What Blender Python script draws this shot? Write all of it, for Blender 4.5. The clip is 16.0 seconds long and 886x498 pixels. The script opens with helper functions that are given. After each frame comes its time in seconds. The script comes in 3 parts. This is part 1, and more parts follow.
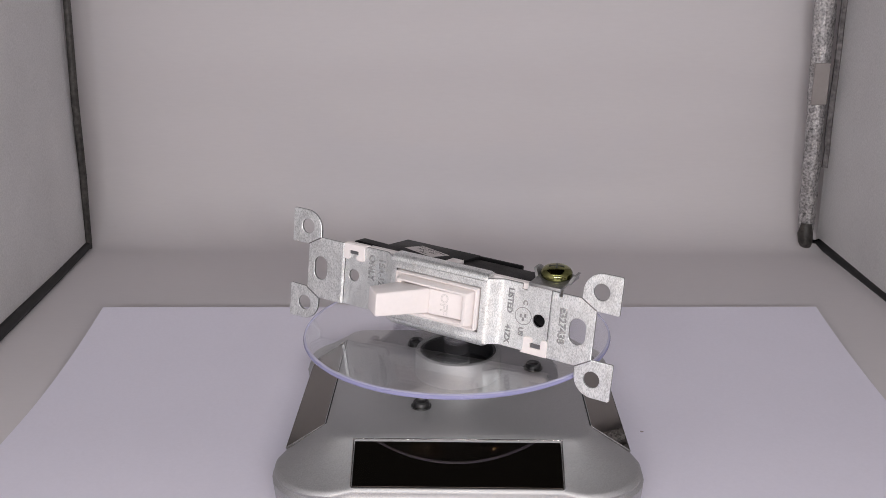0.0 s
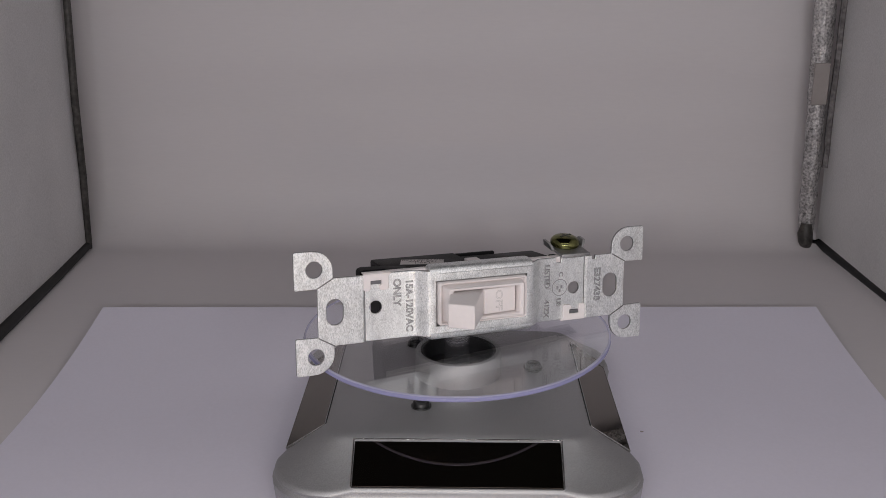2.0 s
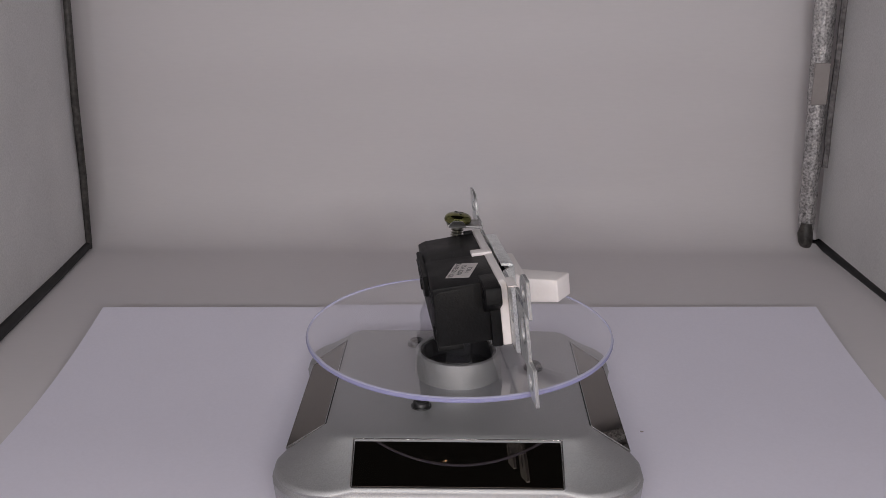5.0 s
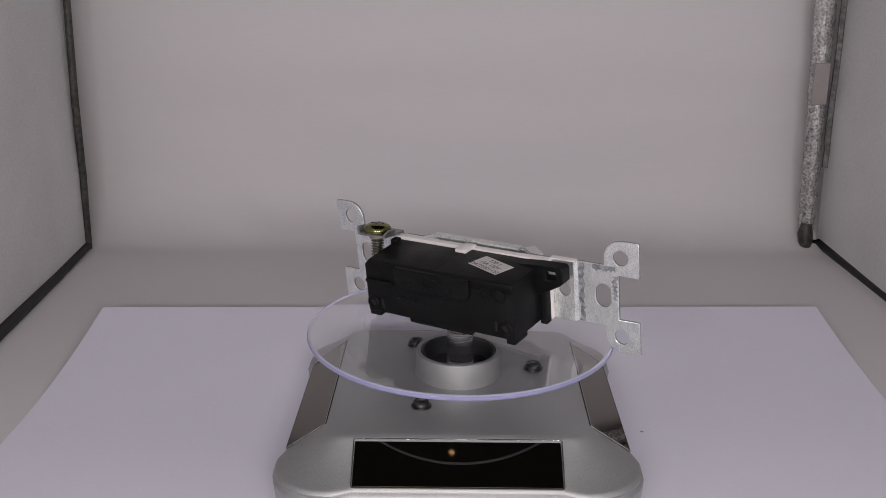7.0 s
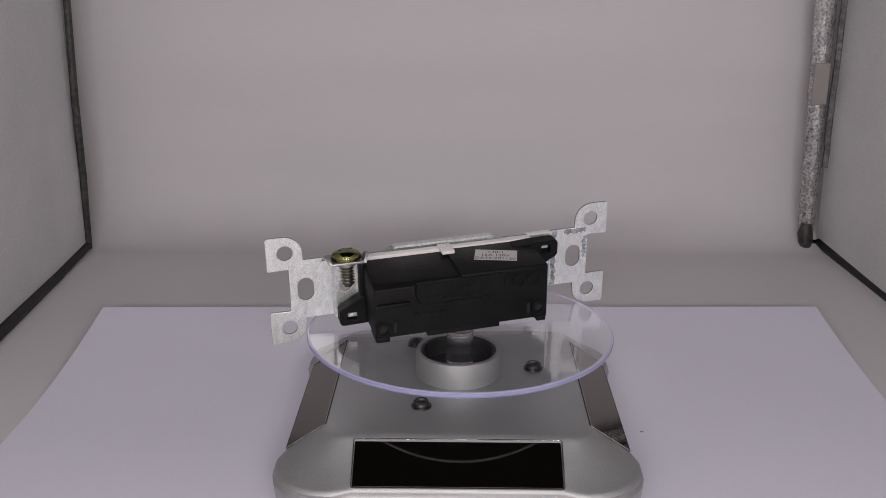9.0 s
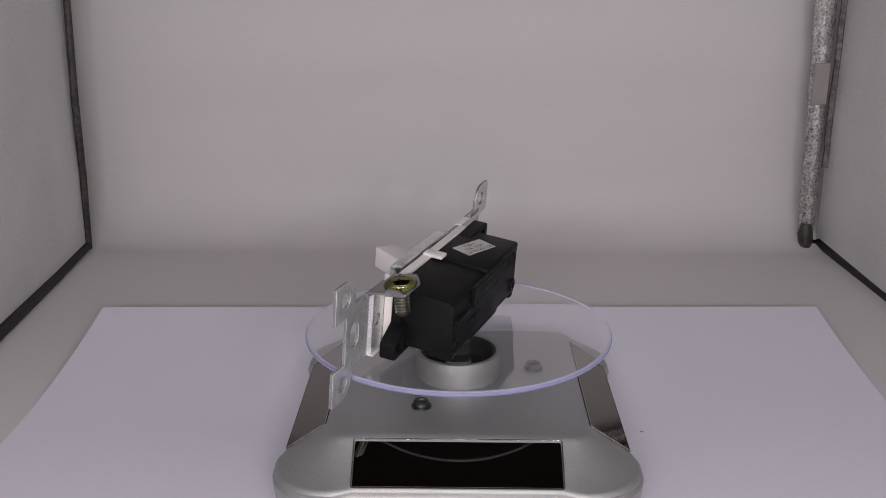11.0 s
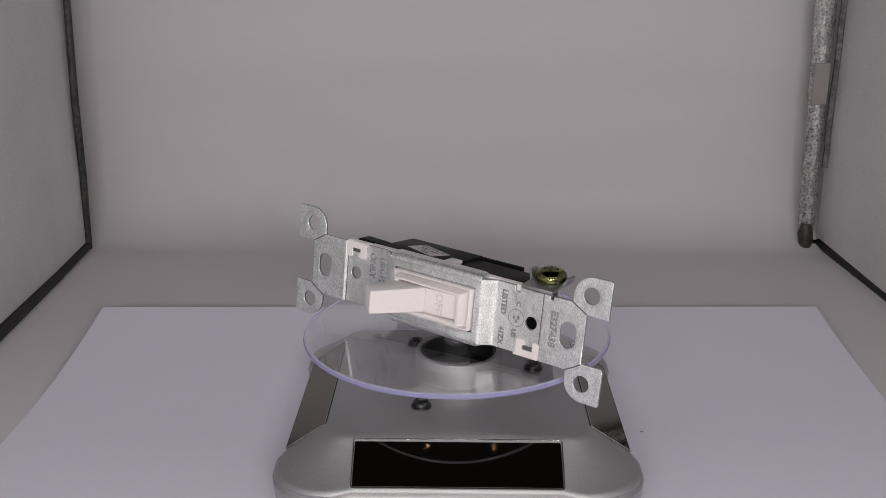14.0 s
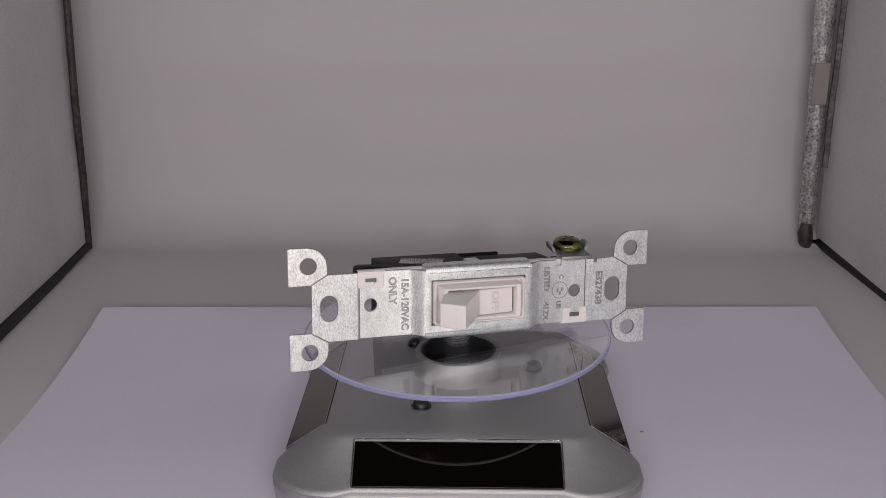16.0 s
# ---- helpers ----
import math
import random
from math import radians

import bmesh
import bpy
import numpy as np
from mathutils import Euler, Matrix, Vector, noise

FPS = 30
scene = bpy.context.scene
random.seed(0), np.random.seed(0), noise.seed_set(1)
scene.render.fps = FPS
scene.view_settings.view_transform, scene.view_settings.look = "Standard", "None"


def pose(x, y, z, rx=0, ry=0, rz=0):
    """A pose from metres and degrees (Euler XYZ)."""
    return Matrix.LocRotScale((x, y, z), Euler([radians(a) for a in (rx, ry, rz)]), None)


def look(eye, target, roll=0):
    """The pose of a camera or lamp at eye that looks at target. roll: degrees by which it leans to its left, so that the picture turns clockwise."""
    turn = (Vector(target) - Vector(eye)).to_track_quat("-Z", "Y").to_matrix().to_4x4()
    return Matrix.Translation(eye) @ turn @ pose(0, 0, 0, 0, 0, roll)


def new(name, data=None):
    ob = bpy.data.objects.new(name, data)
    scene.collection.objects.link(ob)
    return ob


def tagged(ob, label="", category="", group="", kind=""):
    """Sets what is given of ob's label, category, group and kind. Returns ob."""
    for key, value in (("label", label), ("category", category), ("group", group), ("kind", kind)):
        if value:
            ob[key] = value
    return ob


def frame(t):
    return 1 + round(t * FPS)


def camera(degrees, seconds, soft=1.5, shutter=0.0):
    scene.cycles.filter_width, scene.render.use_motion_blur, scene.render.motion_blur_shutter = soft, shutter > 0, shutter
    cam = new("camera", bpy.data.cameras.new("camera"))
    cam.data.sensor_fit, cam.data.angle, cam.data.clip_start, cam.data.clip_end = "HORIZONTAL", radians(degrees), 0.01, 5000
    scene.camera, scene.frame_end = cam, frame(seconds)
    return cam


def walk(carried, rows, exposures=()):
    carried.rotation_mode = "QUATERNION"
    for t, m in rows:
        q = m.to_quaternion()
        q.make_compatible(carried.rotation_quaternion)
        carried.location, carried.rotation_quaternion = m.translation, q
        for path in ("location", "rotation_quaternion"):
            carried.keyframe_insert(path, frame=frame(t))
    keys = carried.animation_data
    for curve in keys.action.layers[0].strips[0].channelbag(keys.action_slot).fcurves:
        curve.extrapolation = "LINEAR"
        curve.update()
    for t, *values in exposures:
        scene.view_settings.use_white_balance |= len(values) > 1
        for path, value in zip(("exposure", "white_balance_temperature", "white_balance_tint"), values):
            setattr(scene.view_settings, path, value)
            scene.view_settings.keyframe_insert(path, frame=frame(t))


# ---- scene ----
cam = camera(47.2, 16.0, soft=0.7)
EYE = Vector((0.0, -0.2780, 0.1500))
AHEAD = Vector((-math.sin(0.01652) * math.cos(0.31214), math.cos(0.01652) * math.cos(0.31214), -math.sin(0.31214)))
STILL = look(EYE, EYE + AHEAD, 0.06)
walk(cam, [(0.0, STILL), (16.0, STILL)],
     exposures=[(0.0, 0.02), (0.5, -0.20), (1.0, -0.42), (1.5, -0.58), (2.0, -0.59), (3.0, -0.54), (4.0, -0.47), (6.5, -0.23),
                (9.0, -0.26), (11.5, -0.23), (13.0, -0.24), (14.0, -0.38), (15.0, -0.50), (16.0, -0.55)])

# the turntable's turn in degrees: a steady speed and its small unevenness
SPEED = 25.278
UNEVEN_T = [0, .7, 1.4, 2.1, 2.8, 3.5, 4.2, 6.3, 7, 7.7, 8.4, 9.2, 11.3, 12, 12.7, 13.4, 14.1, 14.8, 15.4, 16]
UNEVEN_A = [-1.21, -.53, 0, 0, -.23, -.59, -.78, -1.34, -1.78, -2.13, -2.28, -2.12, -1.23, .12, .37, 0, .29, .75, 1.15, 1.93]


def turn_at(t):
    return SPEED * (t - 1.4) + float(np.interp(t, UNEVEN_T, UNEVEN_A))


# ---- light ----
world = bpy.data.worlds.new("world")
scene.world = world
world.use_nodes = True
world.node_tree.nodes["Background"].inputs[0].default_value = (0.5, 0.5, 0.52, 1)
world.node_tree.nodes["Background"].inputs[1].default_value = 0.05


def area_lamp(name, eye, target, sx, sy, power, colour):
    data = bpy.data.lights.new(name, "AREA")
    data.shape, data.size, data.size_y, data.energy, data.color = "RECTANGLE", sx, sy, power, colour
    ob = new(name, data)
    ob.matrix_world = look(eye, target)
    return ob


# unseen lamps added high above the front, to brighten the floor
for x, power in ((-0.12, 0.08), (0.015, 0.075), (0.15, 0.085)):
    area_lamp("top_fill_light", (x, -0.26, 0.350), (0.3 * x, 0.08, 0.03), 0.12, 0.05, power, (0.975, 0.95, 0.975))
# a low row of lamps behind the camera
for x, power in ((-0.14, 0.28), (-0.065, 0.265), (0.01, 0.26), (0.085, 0.265), (0.16, 0.29)):
    area_lamp("front_panel_light", (x, -0.46, 0.19), (0.3 * x, 0.10, 0.07), 0.035, 0.03, power, (0.975, 0.95, 0.975))

# ---- materials ----


def material(name, colour, rough=0.5, metal=0.0, grain=0.0, grain_scale=300.0, blotch=0.0, blotch_scale=25.0,
             bump=0.0, bump_scale=800.0, transmission=0.0, ior=1.45, coat=0.0, emission=0.0, rough_var=0.0, stretch=(1, 1, 1)):
    m = bpy.data.materials.new(name)
    m.use_nodes = True
    nt = m.node_tree
    n, l = nt.nodes, nt.links
    b = n["Principled BSDF"]
    b.inputs["Base Color"].default_value = (*colour, 1)
    b.inputs["Roughness"].default_value = rough
    b.inputs["Metallic"].default_value = metal
    b.inputs["IOR"].default_value = ior
    b.inputs["Transmission Weight"].default_value = transmission
    b.inputs["Coat Weight"].default_value = coat
    if emission:
        b.inputs["Emission Color"].default_value = (*colour, 1)
        b.inputs["Emission Strength"].default_value = emission
    if not (grain or blotch or bump or rough_var):
        return m
    tc = n.new("ShaderNodeTexCoord")
    mp = n.new("ShaderNodeMapping")
    mp.inputs["Scale"].default_value = stretch
    l.new(tc.outputs["Object"], mp.inputs[0])

    def tex(scale, detail):
        t = n.new("ShaderNodeTexNoise")
        t.inputs["Scale"].default_value, t.inputs["Detail"].default_value = scale, detail
        l.new(mp.outputs[0], t.inputs["Vector"])
        return t.outputs[0]

    def ranged(v, lo, hi):
        r = n.new("ShaderNodeMapRange")
        r.inputs[1].default_value, r.inputs[2].default_value = 0.3, 0.7
        r.inputs[3].default_value, r.inputs[4].default_value = lo, hi
        l.new(v, r.inputs[0])
        return r.outputs[0]

    fine, broad = tex(grain_scale, 3), tex(blotch_scale, 4)
    if grain or blotch:
        mul = n.new("ShaderNodeMath")
        mul.operation = "MULTIPLY"
        l.new(ranged(fine, 1 - grain, 1 + grain), mul.inputs[0])
        l.new(ranged(broad, 1 - blotch, 1 + blotch), mul.inputs[1])
        vm = n.new("ShaderNodeVectorMath")
        vm.operation = "SCALE"
        vm.inputs[0].default_value = colour
        l.new(mul.outputs[0], vm.inputs["Scale"])
        l.new(vm.outputs[0], b.inputs["Base Color"])
    if rough_var:
        l.new(ranged(broad, rough - rough_var, rough + rough_var), b.inputs["Roughness"])
    if bump:
        bp = n.new("ShaderNodeBump")
        bp.inputs["Strength"].default_value, bp.inputs["Distance"].default_value = bump, 0.0004
        l.new(tex(bump_scale, 3), bp.inputs["Height"])
        l.new(bp.outputs[0], b.inputs["Normal"])
    return m


STEEL = material("galvanised_steel", (0.85, 0.87, 0.87), 0.475, 0.97, 0.24, 2700, 0.10, 420, 0.18, 2500, rough_var=0.09, stretch=(1.5, 1, 0.75))
STEEL_DARK = material("dark_steel", (0.22, 0.22, 0.23), 0.5, 0.9, 0.1, 900)
EDGE_STEEL = material("shaded_steel_edge", (0.42, 0.42, 0.425), 0.5, 0.9, 0.25, 1800)
STAMP = material("stamped_shade", (0.42, 0.42, 0.425), 0.5, 0.9, 0.15, 900)
TAB_STEEL = material("darkened_tab_steel", (0.36, 0.36, 0.36), 0.48, 0.95, 0.15, 1500, 0.1, 300, 0.15, 1500)
ZINC_STAIN = material("dull_zinc", (0.40, 0.41, 0.44), 0.62, 0.85, 0.5, 900, 0.35, 300)
BRASS = material("greenish_brass", (0.20, 0.20, 0.08), 0.15, 1.0, 0.2, 900, 0.5, 260, 0.12, 500)
BLACKENED = material("green_dark_metal", (0.035, 0.042, 0.025), 0.3, 0.8, 0.2, 900)
WHITE = material("white_plastic", (0.86, 0.81, 0.80), 0.32, 0, 0.015, 900, 0.015, 90, 0.05, 900)
BLACK = material("black_plastic", (0.0065, 0.0065, 0.007), 0.50, 0, 0.2, 900, 0.25, 90, 0.2, 1600, ior=1.24, rough_var=0.08)
LABEL = material("sticker_paper", (0.62, 0.58, 0.57), 0.6, 0, 0.04, 900)
INK = material("black_ink", (0.03, 0.03, 0.03), 0.6)
SILVER = material("silver_paint", (0.45, 0.45, 0.455), 0.54, 0.9, 0.14, 3200, 0.03, 60, 0.16, 4200)
COLLAR = material("silver_grained_paint", (0.37, 0.37, 0.37), 0.52, 0.7, 0.16, 3200, 0.03, 60, 0.2, 4200)
WELL = material("dark_grey_plastic", (0.014, 0.014, 0.015), 0.4, 0, 0.15, 600)
CELL = material("solar_glass", (0.003, 0.0026, 0.0022), 0.0, 0, ior=2.0)
CELL.node_tree.nodes["Principled BSDF"].inputs["Specular Tint"].default_value = (1.0, 0.86, 0.72, 1)
GAP = material("black_gap", (0.01, 0.01, 0.01), 0.7)
CHROME = material("screw_steel", (0.12, 0.12, 0.12), 0.28, 1.0, 0.1, 900)
GLINT = material("polished_trim", (0.34, 0.335, 0.33), 0.14, 0.9)
THREAD = material("plated_thread", (0.36, 0.35, 0.31), 0.3, 1.0)
CLEAR = material("clear_acrylic", (0.91, 0.91, 0.93), 0.0, 0, transmission=1.0, ior=1.49)
RIM = material("violet_acrylic_edge", (0.58, 0.58, 0.97), 0.06, 0, transmission=0.5, ior=1.49)
# lighter than the rim, to colour in bright lines along its rounded edges
RIM_EDGE = material("violet_edge_highlight", (0.74, 0.74, 1.0), 0.025, 0, transmission=0.4, ior=1.6)
SHEET = material("white_backdrop_sheet", (0.667, 0.634, 0.648), 0.55, 0, 0.01, 700, 0.03, 9, 0.04, 300, stretch=(0.25, 1, 1.6))
PAPER = material("white_paper", (0.79, 0.765, 0.875), 0.6, 0, 0.012, 900, 0.015, 18, 0.05, 1200)
FABRIC = material("grey_reflective_fabric", (0.62, 0.615, 0.62), 0.5, 0.15, 0.10, 1500, 0.07, 20, 0.3, 900)
BINDING = material("black_binding", (0.012, 0.012, 0.013), 0.6, 0, 0.2, 400)
FOIL = material("silver_foil_edge", (0.40, 0.385, 0.385), 0.40, 0.5, 0.6, 900, 0.25, 160, 0.8, 1500)
DARKFOIL = material("worn_dark_edge", (0.05, 0.046, 0.043), 0.5, 0.2, 0.5, 500, 0.4, 120, 0.5, 500)
LETTER_SHADE = material("letter_edge_shade", (0.60, 0.57, 0.565), 0.5)
FOLD = material("dull_foil_fold", (0.16, 0.15, 0.15), 0.5, 0.3, 0.5, 500, 0.3, 120, 0.5, 700)
TAPE = material("beige_tape", (0.30, 0.27, 0.26), 0.5, 0, 0.05, 300)
DARK = material("dark_room_paint", (0.02, 0.0192, 0.0184), 0.9, 0, 0.1, 3)
DUST = material("brown_dust", (0.30, 0.26, 0.27), 0.8)
ROOM = material("dim_room_plaster", (0.12, 0.115, 0.11), 0.8, 0, 0.05, 40, 0.05, 4)

LED = material("warm_led", (1.0, 0.74, 0.50), 0.5, emission=1500)

MM = 0.001

# ---- mesh helpers ----


def thing(name, label, category, group=""):
    return tagged(new(name), label, category, group)


def mesh_object(name, bm, mat):
    me = bpy.data.meshes.new(name)
    bmesh.ops.recalc_face_normals(bm, faces=bm.faces[:])
    bm.to_mesh(me)
    bm.free()
    for m in (mat if isinstance(mat, (list, tuple)) else [mat]):
        me.materials.append(m)
    return new(name, me)


def part(name, bm, mat, parent, label="", smooth=True):
    """One mesh under a thing or a part; lengths in bm are millimetres in the thing's space."""
    bmesh.ops.scale(bm, vec=(MM, MM, MM), verts=bm.verts[:])
    ob = mesh_object(name, bm, mat)
    ob.parent = parent
    if smooth:
        smooth_by_angle(ob.data)
    return tagged(ob, label)


def smooth_by_angle(me, degrees=35):
    bm = bmesh.new()
    bm.from_mesh(me)
    for f in bm.faces:
        f.smooth = True
    for e in bm.edges:
        if len(e.link_faces) == 2 and e.calc_face_angle(0) > radians(degrees):
            e.smooth = False
    bm.to_mesh(me)
    bm.free()


def box_into(bm, x0, x1, y0, y1, z0, z1, bevel=0.0, seg=2):
    vs = bmesh.ops.create_cube(bm, size=1)["verts"]
    for v in vs:
        v.co = (x0 + (v.co.x + .5) * (x1 - x0), y0 + (v.co.y + .5) * (y1 - y0), z0 + (v.co.z + .5) * (z1 - z0))
    if bevel:
        es = list({e for v in vs for e in v.link_edges})
        bmesh.ops.bevel(bm, geom=es, offset=bevel, segments=seg, affect="EDGES", profile=0.5)
    return bm


def box(x0, x1, y0, y1, z0, z1, bevel=0.0, seg=2):
    return box_into(bmesh.new(), x0, x1, y0, y1, z0, z1, bevel, seg)


def arc(cx, cy, r, a0, a1, n):
    return [(cx + r * math.cos(radians(a0 + (a1 - a0) * i / n)), cy + r * math.sin(radians(a0 + (a1 - a0) * i / n))) for i in range(n + 1)]


def ring(cx, cy, r, n=28):
    return arc(cx, cy, r, 0, 360, n)[:-1]


def slot(cx, cy, hw, hh, n=10):
    """An upright obround."""
    k = hh - hw
    return arc(cx, cy + k, hw, 0, 180, n) + arc(cx, cy - k, hw, 180, 360, n)


def rounded(x0, x1, y0, y1, r, n=5):
    return (arc(x1 - r, y1 - r, r, 0, 90, n) + arc(x0 + r, y1 - r, r, 90, 180, n)
            + arc(x0 + r, y0 + r, r, 180, 270, n) + arc(x1 - r, y0 + r, r, 270, 360, n))


def sheet(outline, holes=(), cuts=(), depth=None, thick=1.0, into=None, bevel=0.0):
    """A plate in the x-z plane with holes, cut at the given x so that it can fold; depth(x) gives its y."""
    bm = bmesh.new()
    edges = []
    for loop in (outline, *holes):
        vs = [bm.verts.new((x, 0, z)) for x, z in loop]
        edges += [bm.edges.new((vs[i], vs[(i + 1) % len(vs)])) for i in range(len(vs))]
    bmesh.ops.triangle_fill(bm, use_beauty=True, use_dissolve=False, edges=edges)
    for x in cuts:
        bmesh.ops.bisect_plane(bm, geom=bm.verts[:] + bm.edges[:] + bm.faces[:], plane_co=(x, 0, 0), plane_no=(1, 0, 0), dist=1e-5)
    ext = bmesh.ops.extrude_face_region(bm, geom=bm.faces[:])
    for v in [g for g in ext["geom"] if isinstance(g, bmesh.types.BMVert)]:
        v.co.y += thick
    if depth:
        for v in bm.verts:
            v.co.y += depth(v.co.x)
    bmesh.ops.recalc_face_normals(bm, faces=bm.faces[:])
    if bevel:
        es = [e for e in bm.edges if len(e.link_faces) == 2 and e.calc_face_angle(0) > 1.2]
        bmesh.ops.bevel(bm, geom=es, offset=bevel, segments=1, affect="EDGES")
    return bm


def lathe(profile, n=48, centre=(0, 0), axis="z"):
    """A turned body from (radius, height) pairs, closed where the radius is 0."""
    bm = bmesh.new()
    rings = []
    for r, h in profile:
        if r < 1e-6:
            rings.append([bm.verts.new((centre[0], centre[1], h))])
        else:
            rings.append([bm.verts.new((centre[0] + r * math.cos(2 * math.pi * i / n), centre[1] + r * math.sin(2 * math.pi * i / n), h)) for i in range(n)])
    for a, b in zip(rings, rings[1:]):
        for i in range(n):
            j = (i + 1) % n
            if len(a) == 1 and len(b) == 1:
                continue
            if len(a) == 1:
                bm.faces.new((a[0], b[i], b[j]))
            elif len(b) == 1:
                bm.faces.new((a[i], a[j], b[0]))
            else:
                bm.faces.new((a[i], a[j], b[j], b[i]))
    return bm


def loft(sections):
    """Closed loops of equal count, capped at both ends."""
    bm = bmesh.new()
    loops = [[bm.verts.new(c) for c in s] for s in sections]
    n = len(loops[0])
    for a, b in zip(loops, loops[1:]):
        for i in range(n):
            bm.faces.new((a[i], a[(i + 1) % n], b[(i + 1) % n], b[i]))
    bm.faces.new(loops[0])
    bm.faces.new(loops[-1])
    return bm


def join_into(bm, other):
    me = bpy.data.meshes.new("tmp")
    other.to_mesh(me)
    other.free()
    bm.from_mesh(me)
    bpy.data.meshes.remove(me)
    return bm


def lettering(name, text, size, m, mat, parent, depth=0.06, label="", wide=1.0, outline=0.0):
    """Raised writing, as a mesh; size and depth in millimetres; m places it in the thing's space; outline: only the letters' edges, as thin ridges."""
    cu = bpy.data.curves.new(name, "FONT")
    cu.body, cu.size, cu.extrude, cu.align_x, cu.align_y = text, size * MM, depth * MM, "CENTER", "CENTER"
    if outline:
        cu.fill_mode, cu.extrude, cu.bevel_depth, cu.bevel_resolution, cu.resolution_u = "NONE", 0.0, outline * MM, 1, 3
    tmp = new("tmp_text", cu)
    bpy.context.view_layer.update()
    me = bpy.data.meshes.new_from_object(tmp.evaluated_get(bpy.context.evaluated_depsgraph_get()))
    bpy.data.objects.remove(tmp)
    me.transform(m @ Matrix.Diagonal((wide, 1, 1, 1)))
    me.materials.clear()
    me.materials.append(mat)
    me.name = name
    ob = new(name, me)
    ob.parent = parent
    return tagged(ob, label)


# ---- light box ----


def build_light_box():
    # floor and back wall in one sheet with a rounded sweep
    prof = [(-0.40, 0.0), (0.180, 0.0)]
    prof += [(0.180 + 0.029 * math.sin(a), 0.029 - 0.029 * math.cos(a)) for a in np.linspace(0.12, math.pi / 2, 14)]
    prof += [(0.2095 + 0.0009 * math.sin(k * 1.9) + 0.0009 * math.sin(k * 0.7), 0.036 + 0.009 * k) for k in range(37)]
    bm = bmesh.new()
    xs = np.linspace(-0.30, 0.30, 25)
    grid = [[bm.verts.new((x, y, z)) for x in xs] for y, z in prof]
    for a, b in zip(grid, grid[1:]):
        for i in range(len(xs) - 1):
            bm.faces.new((a[i], a[i + 1], b[i + 1], b[i]))
    ext = bmesh.ops.extrude_face_region(bm, geom=bm.faces[:])
    for v in [g for g in ext["geom"] if isinstance(g, bmesh.types.BMVert)]:
        v.co.z -= 0.002
        v.co.y += 0.002
    for v in bm.verts:
        if v.co.z > 0.05:
            v.co.y += 0.0012 * noise.noise(Vector((v.co.x * 7, 2, v.co.z * 9)))
    ob = mesh_object("backdrop", bm, SHEET)
    smooth_by_angle(ob.data, 50)
    tagged(ob, "off-white seamless sheet curving up behind the turntable", "backdrop", kind="structure")

    def wall(name, x_near, x_far, y_far, side, label):
        bm = bmesh.new()
        t = 0.006 * side
        pts = [(x_near, -0.38), (x_far, y_far), (x_far + t, y_far), (x_near + t, -0.38)]
        lo = [bm.verts.new((x, y, 0.0)) for x, y in pts]
        hi = [bm.verts.new((x, y, 0.358)) for x, y in pts]
        for i in range(4):
            bm.faces.new((lo[i], lo[(i + 1) % 4], hi[(i + 1) % 4], hi[i]))
        bm.faces.new(lo), bm.faces.new(hi)
        return tagged(mesh_object(name, bm, FABRIC), label, "wall", kind="structure")

    wall("wall_west", -0.156, -0.1780, 0.182, -1, "grey reflective fabric side of a folding light box")
    wall("wall_east", 0.2035, 0.1730, 0.194, 1, "grey reflective fabric side of a folding light box")
    tagged(mesh_object("ceiling", box(-0.5, 0.5, -0.9, 0.4, 0.75, 0.77), DARK), "plain dark ceiling of the room", "ceiling", kind="structure")
    for name, b in (("wall_south", (-0.5, 0.5, -0.92, -0.9, -0.02, 0.75)), ("wall_north", (-0.5, 0.5, 0.4, 0.42, -0.02, 0.75)),
                    ("room_wall_west", (-0.52, -0.5, -0.9, 0.4, -0.02, 0.75)), ("room_wall_east", (0.5, 0.52, -0.9, 0.4, -0.02, 0.75))):
        tagged(mesh_object(name, box(*b), ROOM), "plain dim plaster wall of the room", "wall", kind="structure")
    tagged(mesh_object("floor", box(-0.5, 0.5, -0.9, 0.4, -0.02, -0.003), ROOM), "dim worktop under the light box", "worktop", kind="structure")

    def tube(name, pts, r, mat, label):
        bm = bmesh.new()
        k = 10
        loops = []
        for i, p in enumerate(pts):
            d = (Vector(pts[min(i + 1, len(pts) - 1)]) - Vector(pts[max(i - 1, 0)])).normalized()
            a = d.orthogonal().normalized()
            b = d.cross(a)
            rr = r[i] if isinstance(r, (list, tuple)) else r
            loops.append([bm.verts.new(Vector(p) + rr * (a * math.cos(2 * math.pi * j / k) + b * math.sin(2 * math.pi * j / k))) for j in range(k)])
        for a, b in zip(loops, loops[1:]):
            for j in range(k):
                bm.faces.new((a[j], a[(j + 1) % k], b[(j + 1) % k], b[j]))
        bm.faces.new(loops[0]), bm.faces.new(loops[-1])
        ob = mesh_object(name, bm, mat)
        smooth_by_angle(ob.data, 60)
        return tagged(ob, label, "trim", kind="structure")

    tube("trim_west_floor", [(-0.1545, -0.38, 0.002), (-0.1735, 0.073, 0.002), (-0.1755, 0.136, 0.002), (-0.1776, 0.1815, 0.0025)], [0.0028, 0.0027, 0.0021, 0.0020], BINDING, "black binding along the foot of the fabric wall")
    tube("trim_east_floor", [(0.203, -0.38, 0.002), (0.1792, 0.124, 0.002), (0.1755, 0.190, 0.003), (0.1690, 0.1945, 0.003)], [0.0032, 0.0031, 0.0034, 0.003], BINDING, "black binding along the foot of the fabric wall")
